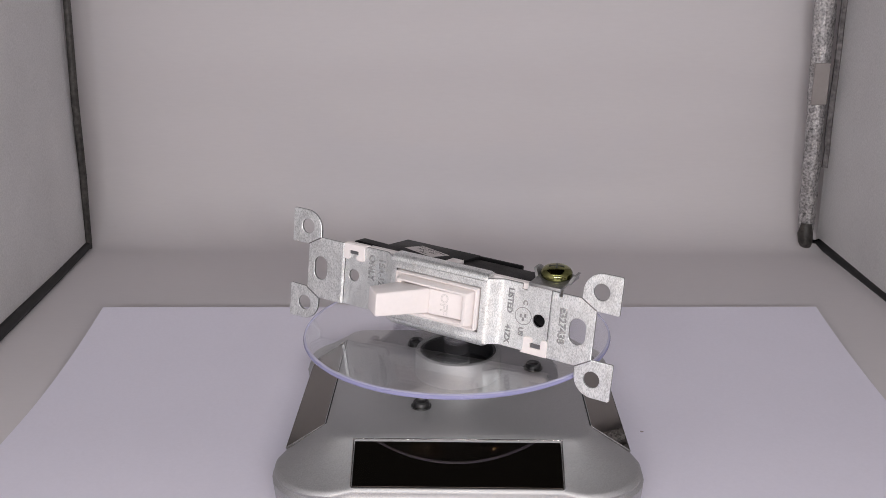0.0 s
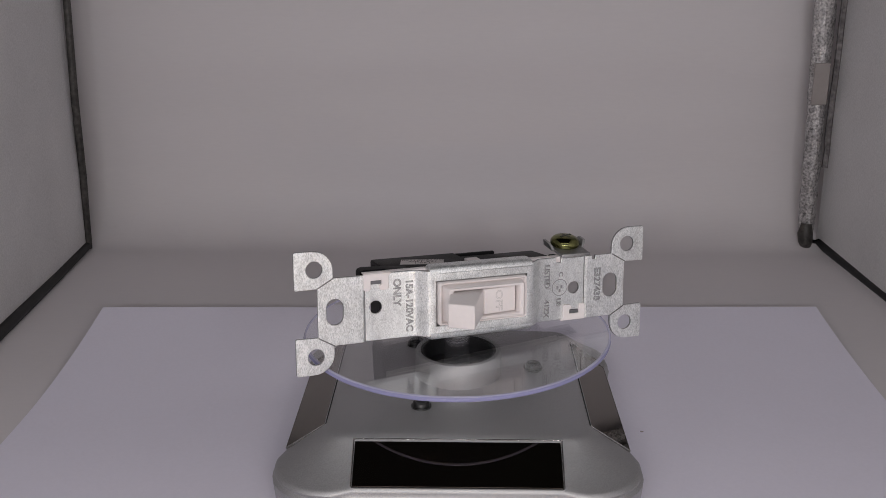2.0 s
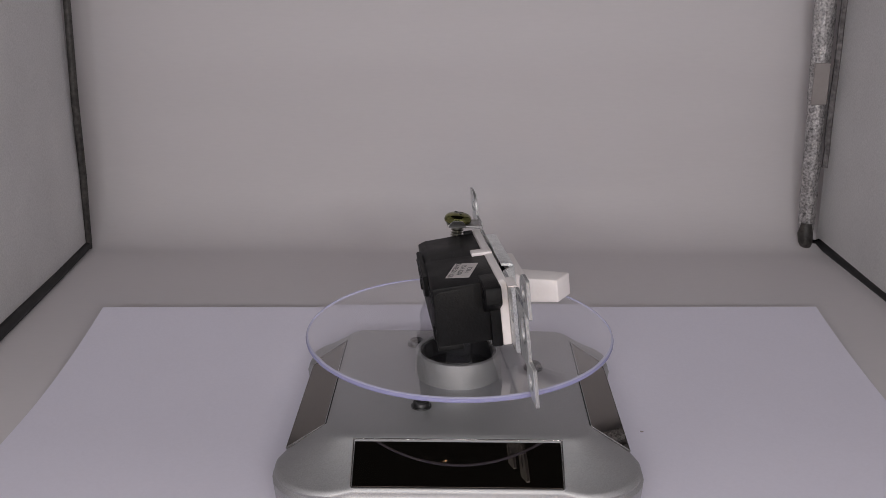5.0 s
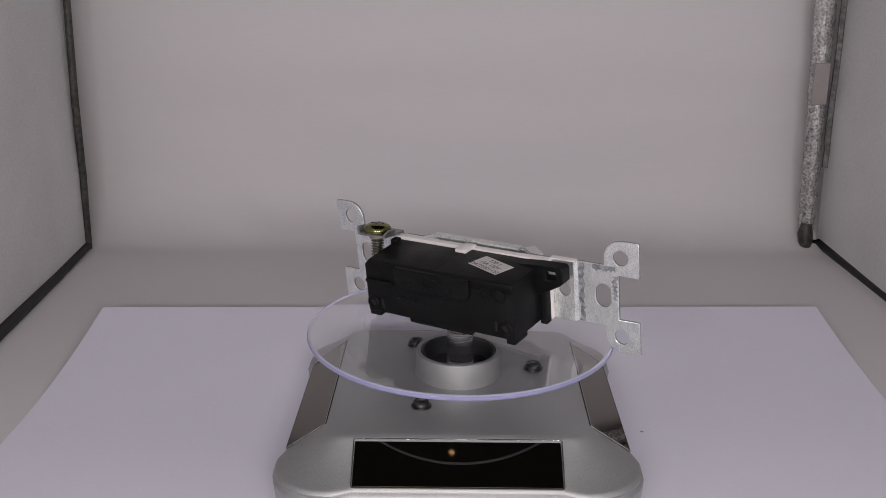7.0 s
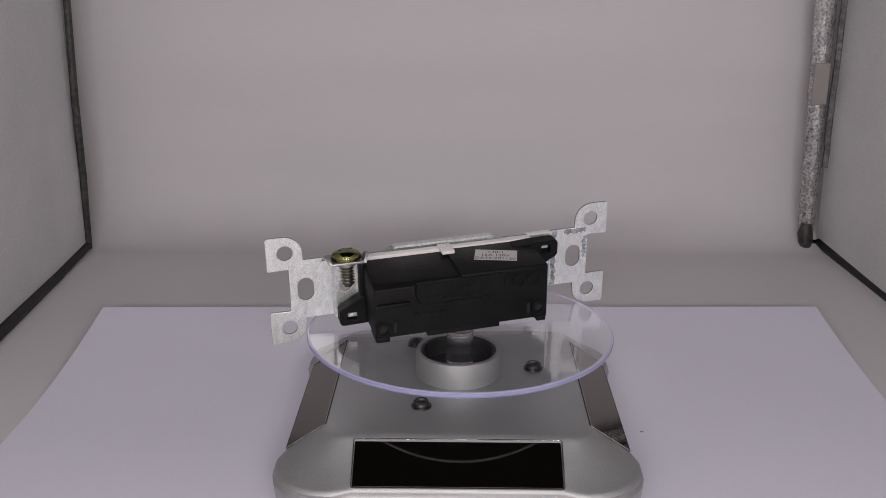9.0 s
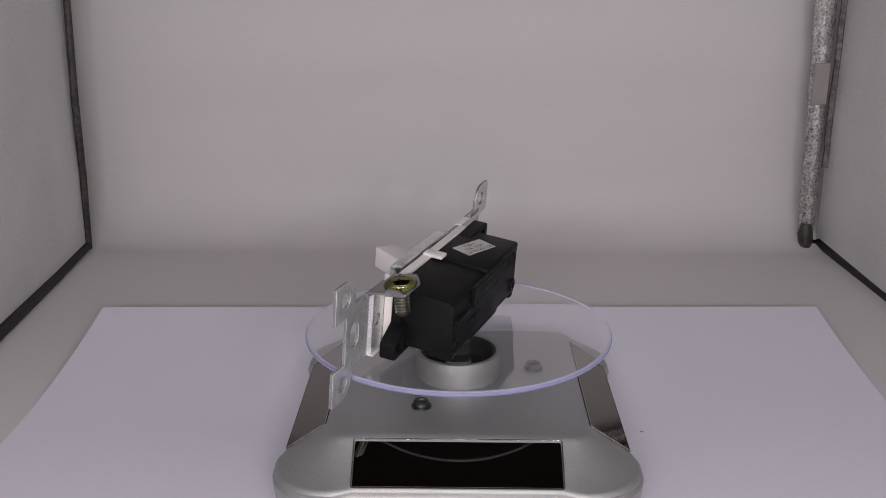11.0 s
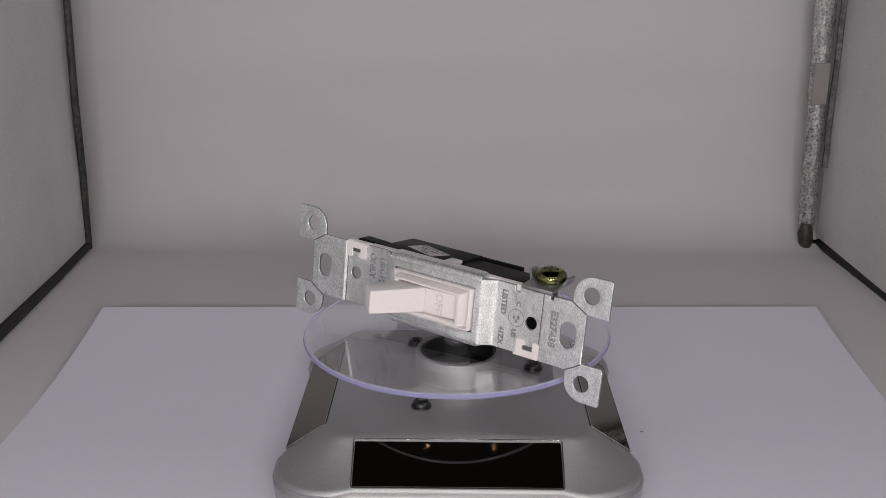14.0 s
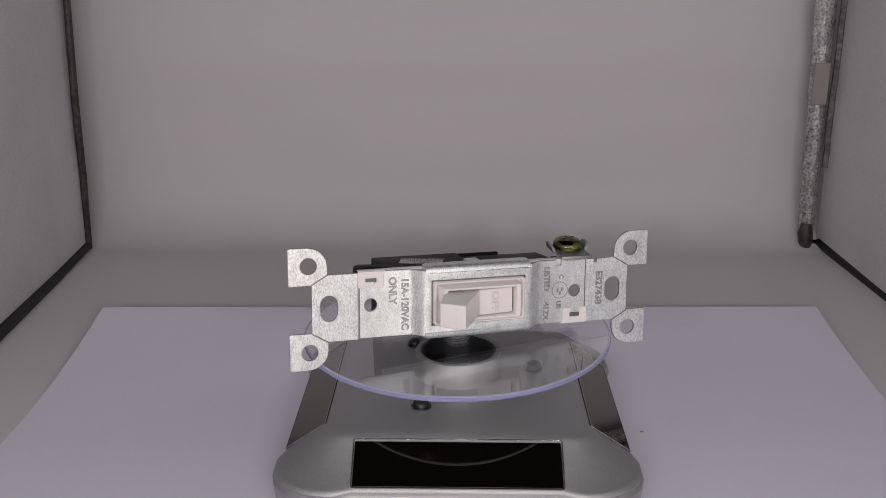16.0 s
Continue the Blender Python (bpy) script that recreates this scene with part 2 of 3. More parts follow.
    tube("trim_west_corner", [(-0.1773 + 0.0205 * 0.036 * i, 0.1815 + 0.001 * math.sin(i * 2.1), 0.001 + 0.036 * i) for i in range(10)], [0.0017 + 0.00005 * (i % 3) for i in range(10)], DARKFOIL, "worn dark binding up the wall's edge")
    tube("trim_east_foot", [(0.1672, 0.1905, 0.0008), (0.1664, 0.1898, 0.004), (0.1660, 0.1902, 0.008), (0.1664, 0.191, 0.0125)], [0.0022, 0.0034, 0.0036, 0.0024], DARKFOIL, "dark crinkled foot of the foil binding")
    # the silvery folded edge of the east wall
    bm = bmesh.new()
    rng = random.Random(4)
    prev = None
    for i in range(60):
        z = 0.002 + 0.357 * i / 59
        w = 0.5 * (0.0068 + 0.0245 * min(z, 0.13) + 0.0007 * rng.uniform(-1, 1))
        cx = 0.1678 - 0.026 * z
        loop = []
        for j in range(8):
            u = j / 7
            loop.append(bm.verts.new((cx - w + 2 * w * u, 0.1934 - 0.0026 * math.sin(math.pi * u) - 0.00025 * rng.random(), z)))
        if prev:
            for j in range(7):
                bm.faces.new((prev[j], prev[j + 1], loop[j + 1], loop[j]))
        prev = loop
    ext = bmesh.ops.extrude_face_region(bm, geom=bm.faces[:])
    for v in [g for g in ext["geom"] if isinstance(g, bmesh.types.BMVert)]:
        v.co.y += 0.002
    tagged(mesh_object("trim_east_corner", bm, FOIL), "crinkled silver foil binding up the wall's edge", "trim", kind="structure")
    fold = bmesh.new()
    for i in range(40):
        z = 0.040 + 0.317 * i / 39
        x = 0.1706 + 0.0225 * min(z, 0.10) - 0.018 * z + 0.0004 * rng.uniform(-1, 1)
        row = [fold.verts.new((x + dx, 0.1912 + dy, z)) for dx, dy in ((0, 0), (0.0016, -0.0012), (0.0034, 0.0002), (0.0034, 0.0014), (0, 0.0014))]
        if i:
            for k in range(5):
                fold.faces.new((last[k], last[(k + 1) % 5], row[(k + 1) % 5], row[k]))
        last = row
    tagged(mesh_object("trim_east_fold", fold, FOLD), "dark fold beside the silver foil binding", "trim", kind="structure")
    bm = box(0.1614, 0.1686, 0.1890, 0.1898, 0.070, 0.089, 0.0003, 1)
    tagged(mesh_object("tape_piece", bm, TAPE), "piece of beige tape stuck over the silver foil binding", "tape")


def build_lamp_bar():
    bar = thing("lamp_bar", "small dark lamp bar with two warm bulbs beneath the camera", "lamp")
    part("rail", box(-16, 32, -288, -284.5, 74.5, 80, 0.8, 2), BINDING, bar)
    for x in (-15, 29):
        part("leg", box(x, x + 2, -287.5, -285, 0.1, 74.6, 0.4, 1), BINDING, bar)
    for x in (-10.3, 26.6):
        m = Matrix.Translation((x, -284.3, 77.3)) @ Matrix.Rotation(-math.pi / 2, 4, "X")
        for name, prof, mat in (("bulb", [(0, 0.6), (1.0, 0.6), (1.5, 1.1), (1.5, 1.7), (1.0, 2.3), (0, 2.6)], LED),
                                ("socket", [(0, 0), (2.0, 0), (2.0, 1.2), (1.7, 1.2), (1.6, 0.4), (0, 0.4)], BINDING)):
            b = lathe(prof, 24)
            bmesh.ops.transform(b, matrix=m, verts=b.verts[:])
            part(name, b, mat, bar, "small glowing warm bulb" if name == "bulb" else "black socket")


def build_paper():
    bm = bmesh.new()
    nx, ny = 30, 40
    g = []
    for j in range(ny + 1):
        row = []
        for i in range(nx + 1):
            u, v = i / nx, j / ny
            x = -0.1372 + 0.2774 * u
            y = -0.124 + (0.2093 + 0.0107 * u) * v
            curl = max(0.0, v - 0.62) / 0.38
            lift = (0.0077 - 0.0018 * u) * curl ** 1.8 + 0.0002 * noise.noise(Vector((x * 14, y * 14, 3)))
            row.append(bm.verts.new((x, y, 0.0006 + lift)))
        g.append(row)
    for a, b in zip(g, g[1:]):
        for i in range(nx):
            bm.faces.new((a[i], a[i + 1], b[i + 1], b[i]))
    ext = bmesh.ops.extrude_face_region(bm, geom=bm.faces[:])
    for v in [q for q in ext["geom"] if isinstance(q, bmesh.types.BMVert)]:
        v.co.z -= 0.0002
    ob = mesh_object("sheet_of_paper", bm, PAPER)
    smooth_by_angle(ob.data)
    tagged(ob, "plain white sheet of paper lying under the turntable", "paper")


def build_dust():
    for k, (x, y, z) in enumerate(((0.0564, 0.0017, 0.0013), (0.107, 0.0447, 0.0013), (0.0985, 0.047, 0.0013))):
        bm = bmesh.new()
        bmesh.ops.create_icosphere(bm, subdivisions=1, radius=0.0004)
        for v in bm.verts:
            v.co.x *= 1.5 - 0.3 * k
            v.co.z *= 0.5
        ob = mesh_object("dust_speck", bm, DUST)
        ob.location = (x, y, z)
        tagged(ob, "tiny dark dust speck on the white paper", "dust", "dust on the paper")


# ---- turntable base ----


def square_loop(half, r, z, bulge=0.0, n=10):
    """A rounded square; bulge pushes its corners out."""
    pts = []
    for cx, cy, a0 in ((1, 1, 0), (-1, 1, 90), (-1, -1, 180), (1, -1, 270)):
        c = half - r
        for i in range(n + 1):
            a = radians(a0 + 90 * i / n)
            rr = r + bulge
            pts.append((cx * c + rr * math.cos(a), cy * c + rr * math.sin(a), z))
        # straight side between the corners: ease back from the bulge
        k = {0: (0, 1), 90: (-1, 0), 180: (0, -1), 270: (1, 0)}[a0]
        for s in (0.93, 0.8, 0.0, -0.8, -0.93):
            b = half + (bulge if abs(s) > 0.9 else 0.0)
            if k == (0, 1):
                pts.append((c * s, b, z))
            elif k == (-1, 0):
                pts.append((-b, c * s, z))
            elif k == (0, -1):
                pts.append((-c * s, -b, z))
            else:
                pts.append((b, -c * s, z))
    return pts


def build_base():
    base = thing("display_turntable", "silver square solar display turntable base on white paper", "turntable")
    secs = [square_loop(h, r, z, b) for h, r, z, b in (
        (48.4, 14, 1.2, 1.2), (48.6, 14, 6.4, 1.5), (48.5, 14, 7.4, 1.7), (48.2, 14, 8.0, 1.5), (48.0, 14, 8.3, 1.5),
        (48.0, 14, 9.1, 1.7), (47.8, 14, 9.8, 1.5), (47.4, 14, 10.3, 1.1), (46.8, 13.6, 10.75, 0.7),
        (42.2, 9.5, 14.1, 0), (37.8, 6.5, 17.35, 0), (36.9, 6.0, 18.1, 0), (36.2, 5.6, 18.7, 0), (35.4, 5.3, 19.15, 0), (34.5, 5.0, 19.45, 0), (33.4, 5, 19.65, 0),
        (30, 8, 20.0, 0), (24, 8, 20.4, 0), (17, 8, 20.7, 0), (10, 6, 20.85, 0))]
    part("body", loft(secs), SILVER, base)
    # four sloping solar cells
    slope = radians(34.0)
    for k in range(4):
        bm = box(-27.4, 27.4, -6.7, 6.7, -1.6, 0.45, 0.1, 1)
        m = Matrix.Rotation(k * math.pi / 2, 4, "Z") @ Matrix.Translation((0, -41.75, 14.3)) @ Matrix.Rotation(slope, 4, "X")
        bmesh.ops.transform(bm, matrix=m, verts=bm.verts[:])
        part("solar_cell", bm, CELL, base, "glossy black sloping solar cell")
        fr = sheet(rounded(-27.75, 27.75, -7.05, 7.05, 0.4), [rounded(-27.5, 27.5, -6.8, 6.8, 0.3)], thick=2.0)
        bmesh.ops.transform(fr, matrix=m @ Matrix.Rotation(-math.pi / 2, 4, "X") @ Matrix.Translation((0, -0.42, 0)), verts=fr.verts[:])
        for x0, x1, y0, y1 in ((-27.9, 27.9, 6.75, 7.15), (-27.9, -27.5, -6.8, 6.8), (27.5, 27.9, -6.8, 6.8)):
            bead = box(x0, x1, y0, y1, 0.3, 0.72, 0.16, 4)
            bmesh.ops.transform(bead, matrix=m, verts=bead.verts[:])
            # side cells' inner beads are blackened, as no glint runs along them
            part("cell_bead", bead, GAP if k in (1, 3) and y0 > 0 else GLINT, base, "thin bead along the cell")
        part("cell_frame", fr, GLINT, base, "thin polished cell frame")
    # collar round the spindle
    part("collar", lathe([(0, 20.4), (12.9, 20.4), (12.7, 27.6), (12.55, 28.0), (12.2, 28.2), (11.5, 28.2), (11.3, 28.05), (11.25, 22.0), (0, 22.0)], 64), COLLAR, base)
    part("well", lathe([(0, 22.1), (11.2, 22.1), (11.2, 27.9), (10.8, 28.0), (10.4, 27.6), (10.2, 22.6), (0, 22.6)], 48), WELL, base, "dark grey well inside the collar")
    for x, y in ((-10.3, -20.8), (22.6, 3.0), (-13.3, 20.4)):
        sc = part("screw", lathe([(0, 20.5), (2.3, 20.5), (2.4, 21.5), (2.3, 22.1), (1.95, 22.4), (1.6, 22.3), (1.3, 21.8), (0, 21.7)], 24, (x, y)), CHROME, base, "steel screw with a hollow head")
        part("screw_ring", lathe([(2.4, 20.6), (2.9, 20.6), (2.9, 20.95), (2.4, 20.95), (2.4, 20.6)], 24, (x, y)), CHROME, sc)
    return base


def build_disc():
    disc = thing("turntable_disc", "clear acrylic turntable disc with violet edge over the base", "turntable disc")
    n = 180
    bm = lathe([(0, 34.2), (44.0, 34.2), (44.25, 34.2), (44.55, 34.27), (44.8, 34.44), (44.95, 34.68), (45.0, 34.85), (45.0, 35.15), (44.95, 35.32), (44.8, 35.56), (44.55, 35.73), (44.25, 35.8), (44.0, 35.8), (0, 35.8)], n)
    bm.faces.ensure_lookup_table()
    for f in bm.faces:
        c = f.calc_center_median()
        r = math.hypot(c.x, c.y)
        f.material_index = 0 if r < 44.3 else (1 if abs(c.z - 35.0) < 0.5 else 2)
    rng = random.Random(12)
    wave = [rng.uniform(-1, 1) for _ in range(n)]
    for v in bm.verts:
        if math.hypot(v.co.x, v.co.y) > 44.7:
            k = int(round(math.atan2(v.co.y, v.co.x) / (2 * math.pi) * n)) % n
            v.co.z += 0.02 * wave[k]
            v.co.x *= 1 + 0.0006 * wave[(k * 7) % n]
            v.co.y *= 1 + 0.0006 * wave[(k * 7) % n]
    plate = part("plate", bm, [CLEAR, RIM, RIM_EDGE], disc)
    plate.visible_shadow = False
    hub = part("hub", lathe([(0, 23.0), (3.9, 23.0), (3.9, 34.19), (0, 34.19)], 32), CLEAR, disc, "clear acrylic spindle")
    hub.visible_shadow = False
    boss = part("boss", lathe([(0, 35.81), (4.3, 35.81), (4.3, 38.4), (3.9, 38.85), (0, 38.85)], 32), CLEAR, disc, "clear acrylic boss")
    boss.visible_shadow = False
    return disc


# ---- the switch: x along its length, y towards its back, z up; millimetres ----


def yoke_depth(x):
    a = abs(x)
    if a >= 34.0:
        return -0.9
    if a >= 33.2:
        return -0.9 * (a - 33.2) / 0.8
    if a >= 19.3:
        return 0.0
    if a >= 15.3:
        u = (19.3 - a) / 4.0
        return -3.0 * (0.35 * u + 0.65 * u * u * (3 - 2 * u))
    return -3.0


FOLDS = [s * x for s in (-1, 1) for x in (34.0, 33.6, 33.2, 19.3, 18.8, 18.3, 17.8, 17.3, 16.8, 16.3, 15.8, 15.3)]


def yoke_outline():
    ear_l = [(-46.4, 6.7), (-52.3, 6.6), (-52.6, 6.9), (-52.6, 16.5), (-52.2, 16.9)] + arc(-47.6, 11.4, 5.5, 90, 0, 8) + [(-42.1, 9.3)]
    ear_r = [(-x, z) for x, z in reversed(ear_l)]
    top = ear_l + [(-33.6, 9.3), (-18.9, 9.3), (-15.5, 9.3), (-15.4, 8.5), (15.4, 8.5), (15.5, 9.3), (18.9, 9.3), (24.4, 9.3), (24.4, 7.7), (26.0, 7.7), (26.0, 9.3),
                   (35.6, 9.3), (35.6, 8.2), (36.6, 8.2), (36.6, 9.3)] + ear_r
    low = [(x, -z) for x, z in reversed(ear_l + [(-33.6, 9.3), (-18.9, 9.3), (-15.5, 9.3), (-15.4, 8.5), (15.4, 8.5), (15.5, 9.3), (18.9, 9.3), (33.6, 9.3)] + ear_r)]
    return top + low


def box_ring(sections):
    """A closed frame from (half width, half height, y) of rounded rectangles."""
    bm = bmesh.new()
    loops = [[bm.verts.new((x, y, z)) for x, z in rounded(-w, w, -h, h, 0.5, 3)] for w, h, y in sections]
    n = len(loops[0])
    for k in range(len(loops)):
        a, b = loops[k], loops[(k + 1) % len(loops)]
        for i in range(n):
            bm.faces.new((a[i], a[(i + 1) % n], b[(i + 1) % n], b[i]))
    return bm


def hexa(lo, hi, bevel=0.4):
    """A block between two four-cornered ends."""
    bm = loft([lo, hi])
    bmesh.ops.recalc_face_normals(bm, faces=bm.faces[:])
    bmesh.ops.bevel(bm, geom=bm.edges[:], offset=bevel, segments=3, affect="EDGES", profile=0.5)
    return bm


def build_switch():
    sw = thing("light_switch", "white toggle switch with galvanised steel yoke and black housing", "light switch")
    # steel yoke
    holes = [ring(sx * 47.15, sz * 11.95, 2.25) for sx in (-1, 1) for sz in (-1, 1)]
    holes += [slot(sx * 41.75, 0, 2.35, 3.6) for sx in (-1, 1)] + [ring(sx * 30.15, 0, 1.8) for sx in (-1, 1)]
    holes += [[(-13.7, -6.35), (13.7, -6.35), (13.7, 6.35), (-13.7, 6.35)]]
    bm = sheet(yoke_outline(), holes, FOLDS, yoke_depth, 0.95, bevel=0.13)
    # edge faces get a darker colour, as shade round the sheet's outline
    for f in bm.faces:
        f.normal_update()
        if abs(f.normal.y) < 0.3:
            f.material_index = 1
    for s in (1, -1):
        prof = [(-3.0, 8.5), (-2.95, 9.0), (-2.78, 9.5), (-2.5, 9.9), (-2.1, 10.2), (-1.6, 10.38), (-1.0, 10.46), (0.7, 10.6), (0.7, 9.8), (-1.0, 9.66), (-1.6, 9.3), (-1.95, 8.9), (-2.05, 8.5)]
        join_into(bm, loft([[(x, y, s * (z - (0.3 if abs(x) > 15 else 0))) for y, z in prof] for x in (-15.4, -14.6, 0, 14.6, 15.4)]))
    yoke = part("yoke", bm, [STEEL, EDGE_STEEL], sw, "galvanised steel mounting yoke with four ears")
    # scored lines where ears break off, and folds: dark strips of crease shade
    for sx in (-1, 1):
        for sz in (-1, 1):
            c = bmesh.new()
            box_into(c, -2.55, 2.55, -0.06, 0.06, -0.16, 0.16)
            bmesh.ops.transform(c, matrix=Matrix.Translation((sx * 44.25, -0.93, sz * 8.05)) @ Matrix.Rotation(sx * sz * 0.527, 4, "Y"), verts=c.verts[:])
            part("score_line", c, STEEL_DARK, yoke)
        part("fold_line", box(sx * 33.35 - 0.12, sx * 33.35 + 0.12, -0.30, -0.10, -9.2, 9.2), STEEL_DARK, yoke)
    # dull patches on the back of one end
    rng = random.Random(9)

    def patch(x0, x1, z0, z1, along):
        k = 16
        jit = lambda: rng.uniform(-0.45, 0.45)
        if along == "z":
            pts = [(x0 + jit(), z0 + (z1 - z0) * i / k) for i in range(k + 1)] + [(x1 + jit(), z1 - (z1 - z0) * i / k) for i in range(k + 1)]
        else:
            pts = [(x0 + (x1 - x0) * i / k, z0 + jit()) for i in range(k + 1)] + [(x1 - (x1 - x0) * i / k, z1 + jit() * 0.2) for i in range(k + 1)]
        part("stain", sheet(pts, thick=0.03, depth=lambda x: 0.06), ZINC_STAIN, yoke, "dull grey stain")

    patch(-35.9, -34.4, -9.0, 8.9, "z")
    patch(-45.9, -44.7, -0.8, 6.3, "z")
    patch(-45.6, -38.6, 7.6, 9.1, "x")
    # stamped writing, darker than the steel for the shadowed edges of the stamping
    up = Matrix.Rotation(math.pi / 2, 4, "X") @ Matrix.Rotation(-math.pi / 2, 4, "Z")

    def at(x, y, z):
        return Matrix.Translation((x * MM, y * MM, z * MM)) @ up

    lettering("stamped_writing", "15A-120VAC", 2.85, at(-20.6, -0.02, -0.4), STAMP, yoke, 0.04, "stamped writing", 0.95, outline=0.11)
    lettering("stamped_writing", "ONLY", 3.0, at(-24.1, -0.02, 3.6), STAMP, yoke, 0.04, "stamped writing", 0.95, outline=0.11)
    lettering("stamped_writing", "LISTED", 2.3, at(21.4, -0.02, 3.9), STAMP, yoke, 0.04, "stamped writing", outline=0.11)
    lettering("stamped_writing", "41ZX", 2.2, at(21.3, -0.02, -5.6), STAMP, yoke, 0.04, "stamped writing", outline=0.11)
    lettering("stamped_writing", "E327438", 2.85, at(37.3, -0.92, 0.6), STAMP, yoke, 0.04, "stamped writing", outline=0.11)
    lettering("stamped_writing", "C", 1.9, at(25.9, -0.02, 4.3), STAMP, yoke, 0.04, "stamped writing", outline=0.11)
    lettering("stamped_writing", "US", 2.0, at(25.2, -0.02, -4.0), STAMP, yoke, 0.04, "stamped writing", outline=0.11)
    mark = sheet(ring(25.6, 0.4, 2.5), [ring(25.6, 0.4, 2.3)], thick=0.05)
    for x, z in ((24.9, 0.4), (26.2, 0.6), (25.6, -0.5)):
        box_into(mark, x - 0.3, x + 0.3, 0, 0.05, z - 0.5, z + 0.5)
    bmesh.ops.translate(mark, vec=(0, -0.05, 0), verts=mark.verts[:])
    part("stamped_mark", mark, STAMP, yoke, "stamped round mark")
    # ground terminal
    lean = Matrix.Translation((30.8, 7.3, 11.2)) @ Matrix.Rotation(radians(10), 4, "X") @ Matrix.Translation((-30.8, -7.3, -11.2))
    tab = box(26.1, 35.5, 0.0, 11.0, 10.4, 11.2, 0.3, 2)
    for x0, x1, out in ((25.6, 26.4, -0.9), (35.2, 36.0, 0.9)):
        k = loft([[(x0 + out * u, 5.2 + v, 10.5 + h), (x1 + out * u, 5.2 + v, 10.5 + h), (x1 + out * u, 10.6 - v, 10.5 + h), (x0 + out * u, 10.6 - v, 10.5 + h)]
                  for u, v, h in ((0, 0, 0), (0.15, 0.1, 0.7), (0.6, 0.5, 1.5), (1.2, 1.2, 2.3))])
        join_into(tab, k)
    bmesh.ops.transform(tab, matrix=lean, verts=tab.verts[:])
    join_into(tab, box(26.1, 35.5, 0.0, 0.95, 8.6, 10.1, 0.3, 2))
    # the yoke's steel in a darker colour, against the lamps' glare on the tab
    part("ground_tab", tab, TAB_STEEL, sw, "folded steel ground terminal")
    head = lathe([(0, 11.22), (3.9, 11.22), (4.25, 11.5), (4.4, 12.1), (4.25, 12.8), (3.8, 13.4), (3.1, 13.85), (2.2, 14.15), (1.2, 14.3), (0, 14.35)], 28, (30.8, 7.3))
    bmesh.ops.transform(head, matrix=lean, verts=head.verts[:])
    screw = part("ground_screw", head, BRASS, sw, "greenish brass ground screw")
    bar = box(-2.1, 2.1, -0.4, 0.4, 13.2, 14.36, 0.1, 1)
    join_into(bar, box(-0.35, 0.35, -1.5, 1.5, 13.2, 14.37, 0.1, 1))
    bmesh.ops.transform(bar, matrix=lean @ Matrix.Translation((30.8, 7.3, 0)) @ Matrix.Rotation(0.35, 4, "Z"), verts=bar.verts[:])
    part("slot", bar, BLACKENED, screw, "dark crossed screw slot")
    prof = [(0, 11.2), (2.6, 11.2), (2.6, 9.6)]
    for i in range(6):
        z = 8.7 - i * 0.85
        prof += [(1.4, z + 0.5), (1.4, z + 0.3), (2.1, z)]
    prof += [(1.5, 3.9), (1.1, 3.4), (0, 3.4)]
    thread = lathe(prof, 24, (30.8, 7.3))
    bmesh.ops.transform(thread, matrix=lean, verts=thread.verts[:])
    part("thread", thread, THREAD, screw, "plated screw thread")
    # white cover and its hooks
    cover = part("cover", sheet(rounded(-26.7, 26.7, -9.35, 9.35, 0.5), [], thick=2.4, depth=lambda x: 1.05, bevel=0.2), WHITE, sw, "white plastic cover plate")
    for s in (-1, 1):
        pts = [(-33.7, 9.5), (-33.7, 5.3), (-33.2, 4.8), (-32.1, 4.8), (-31.7, 5.2), (-31.7, 7.6), (-28.6, 7.6), (-28.6, 6.4), (-29.3, 6.2), (-29.3, 5.3), (-28.7, 4.8), (-27.0, 4.8), (-26.6, 5.3), (-26.6, 8.6), (-25.8, 9.5)]
        hk = sheet([(x * -s, z * -s) for x, z in pts] if s > 0 else pts, thick=0.75, depth=lambda x: -0.75, bevel=0.12)
        join_into(hk, box(*sorted((s * 33.6, s * 26.0)), -0.2, 1.8, *sorted((-s * 9.3, -s * 9.65)), 0.12, 1))
        part("hook", hk, WHITE, cover)
        part("tooth", box(*sorted((s * 31.6, s * 28.7)), -0.45, 0.1, *sorted((-s * 6.5, -s * 7.6)), 0.1, 1), STEEL_DARK, cover, "dark steel catch")
    part("clip", box(-1.4, 2.4, 1.2, 7.2, 8.9, 9.95, 0.25), WHITE, cover, "white plastic clip")
    # bezel and lever
    bezel = part("bezel", box_ring([(13.3, 6.05, -2.2), (13.25, 6.0, -3.9), (13.05, 5.85, -4.2), (12.7, 5.6, -4.2), (12.55, 5.45, -4.0), (12.4, 5.3, -2.9), (12.1, 5.05, -2.7), (11.4, 4.75, -6.1), (11.1, 4.6, -6.45), (10.4, 4.2, -6.5), (10.1, 4.0, -6.3), (9.95, 3.9, -5.9), (9.9, 3.85, -2.2)]), WHITE, sw, "white plastic bezel round the lever")
    # black plate puts the recess's shade into its colour
    part("floor_plate", box(-9.95, 9.95, -3.3, -2.0, -3.9, 3.9), GAP, bezel, "plate blackened for the shade behind the lever")
    lever = part("lever", hexa([(-9.7, -3.4, -3.65), (0.6, -3.4, -3.65), (0.6, -3.4, 3.65), (-9.7, -3.4, 3.65)],
                               [(-14.9, -14.6, -3.5), (-9.2, -19.4, -3.5), (-9.2, -19.4, 3.1), (-14.9, -14.6, 3.1)], 0.45), WHITE, sw, "white plastic toggle lever thrown to one side")
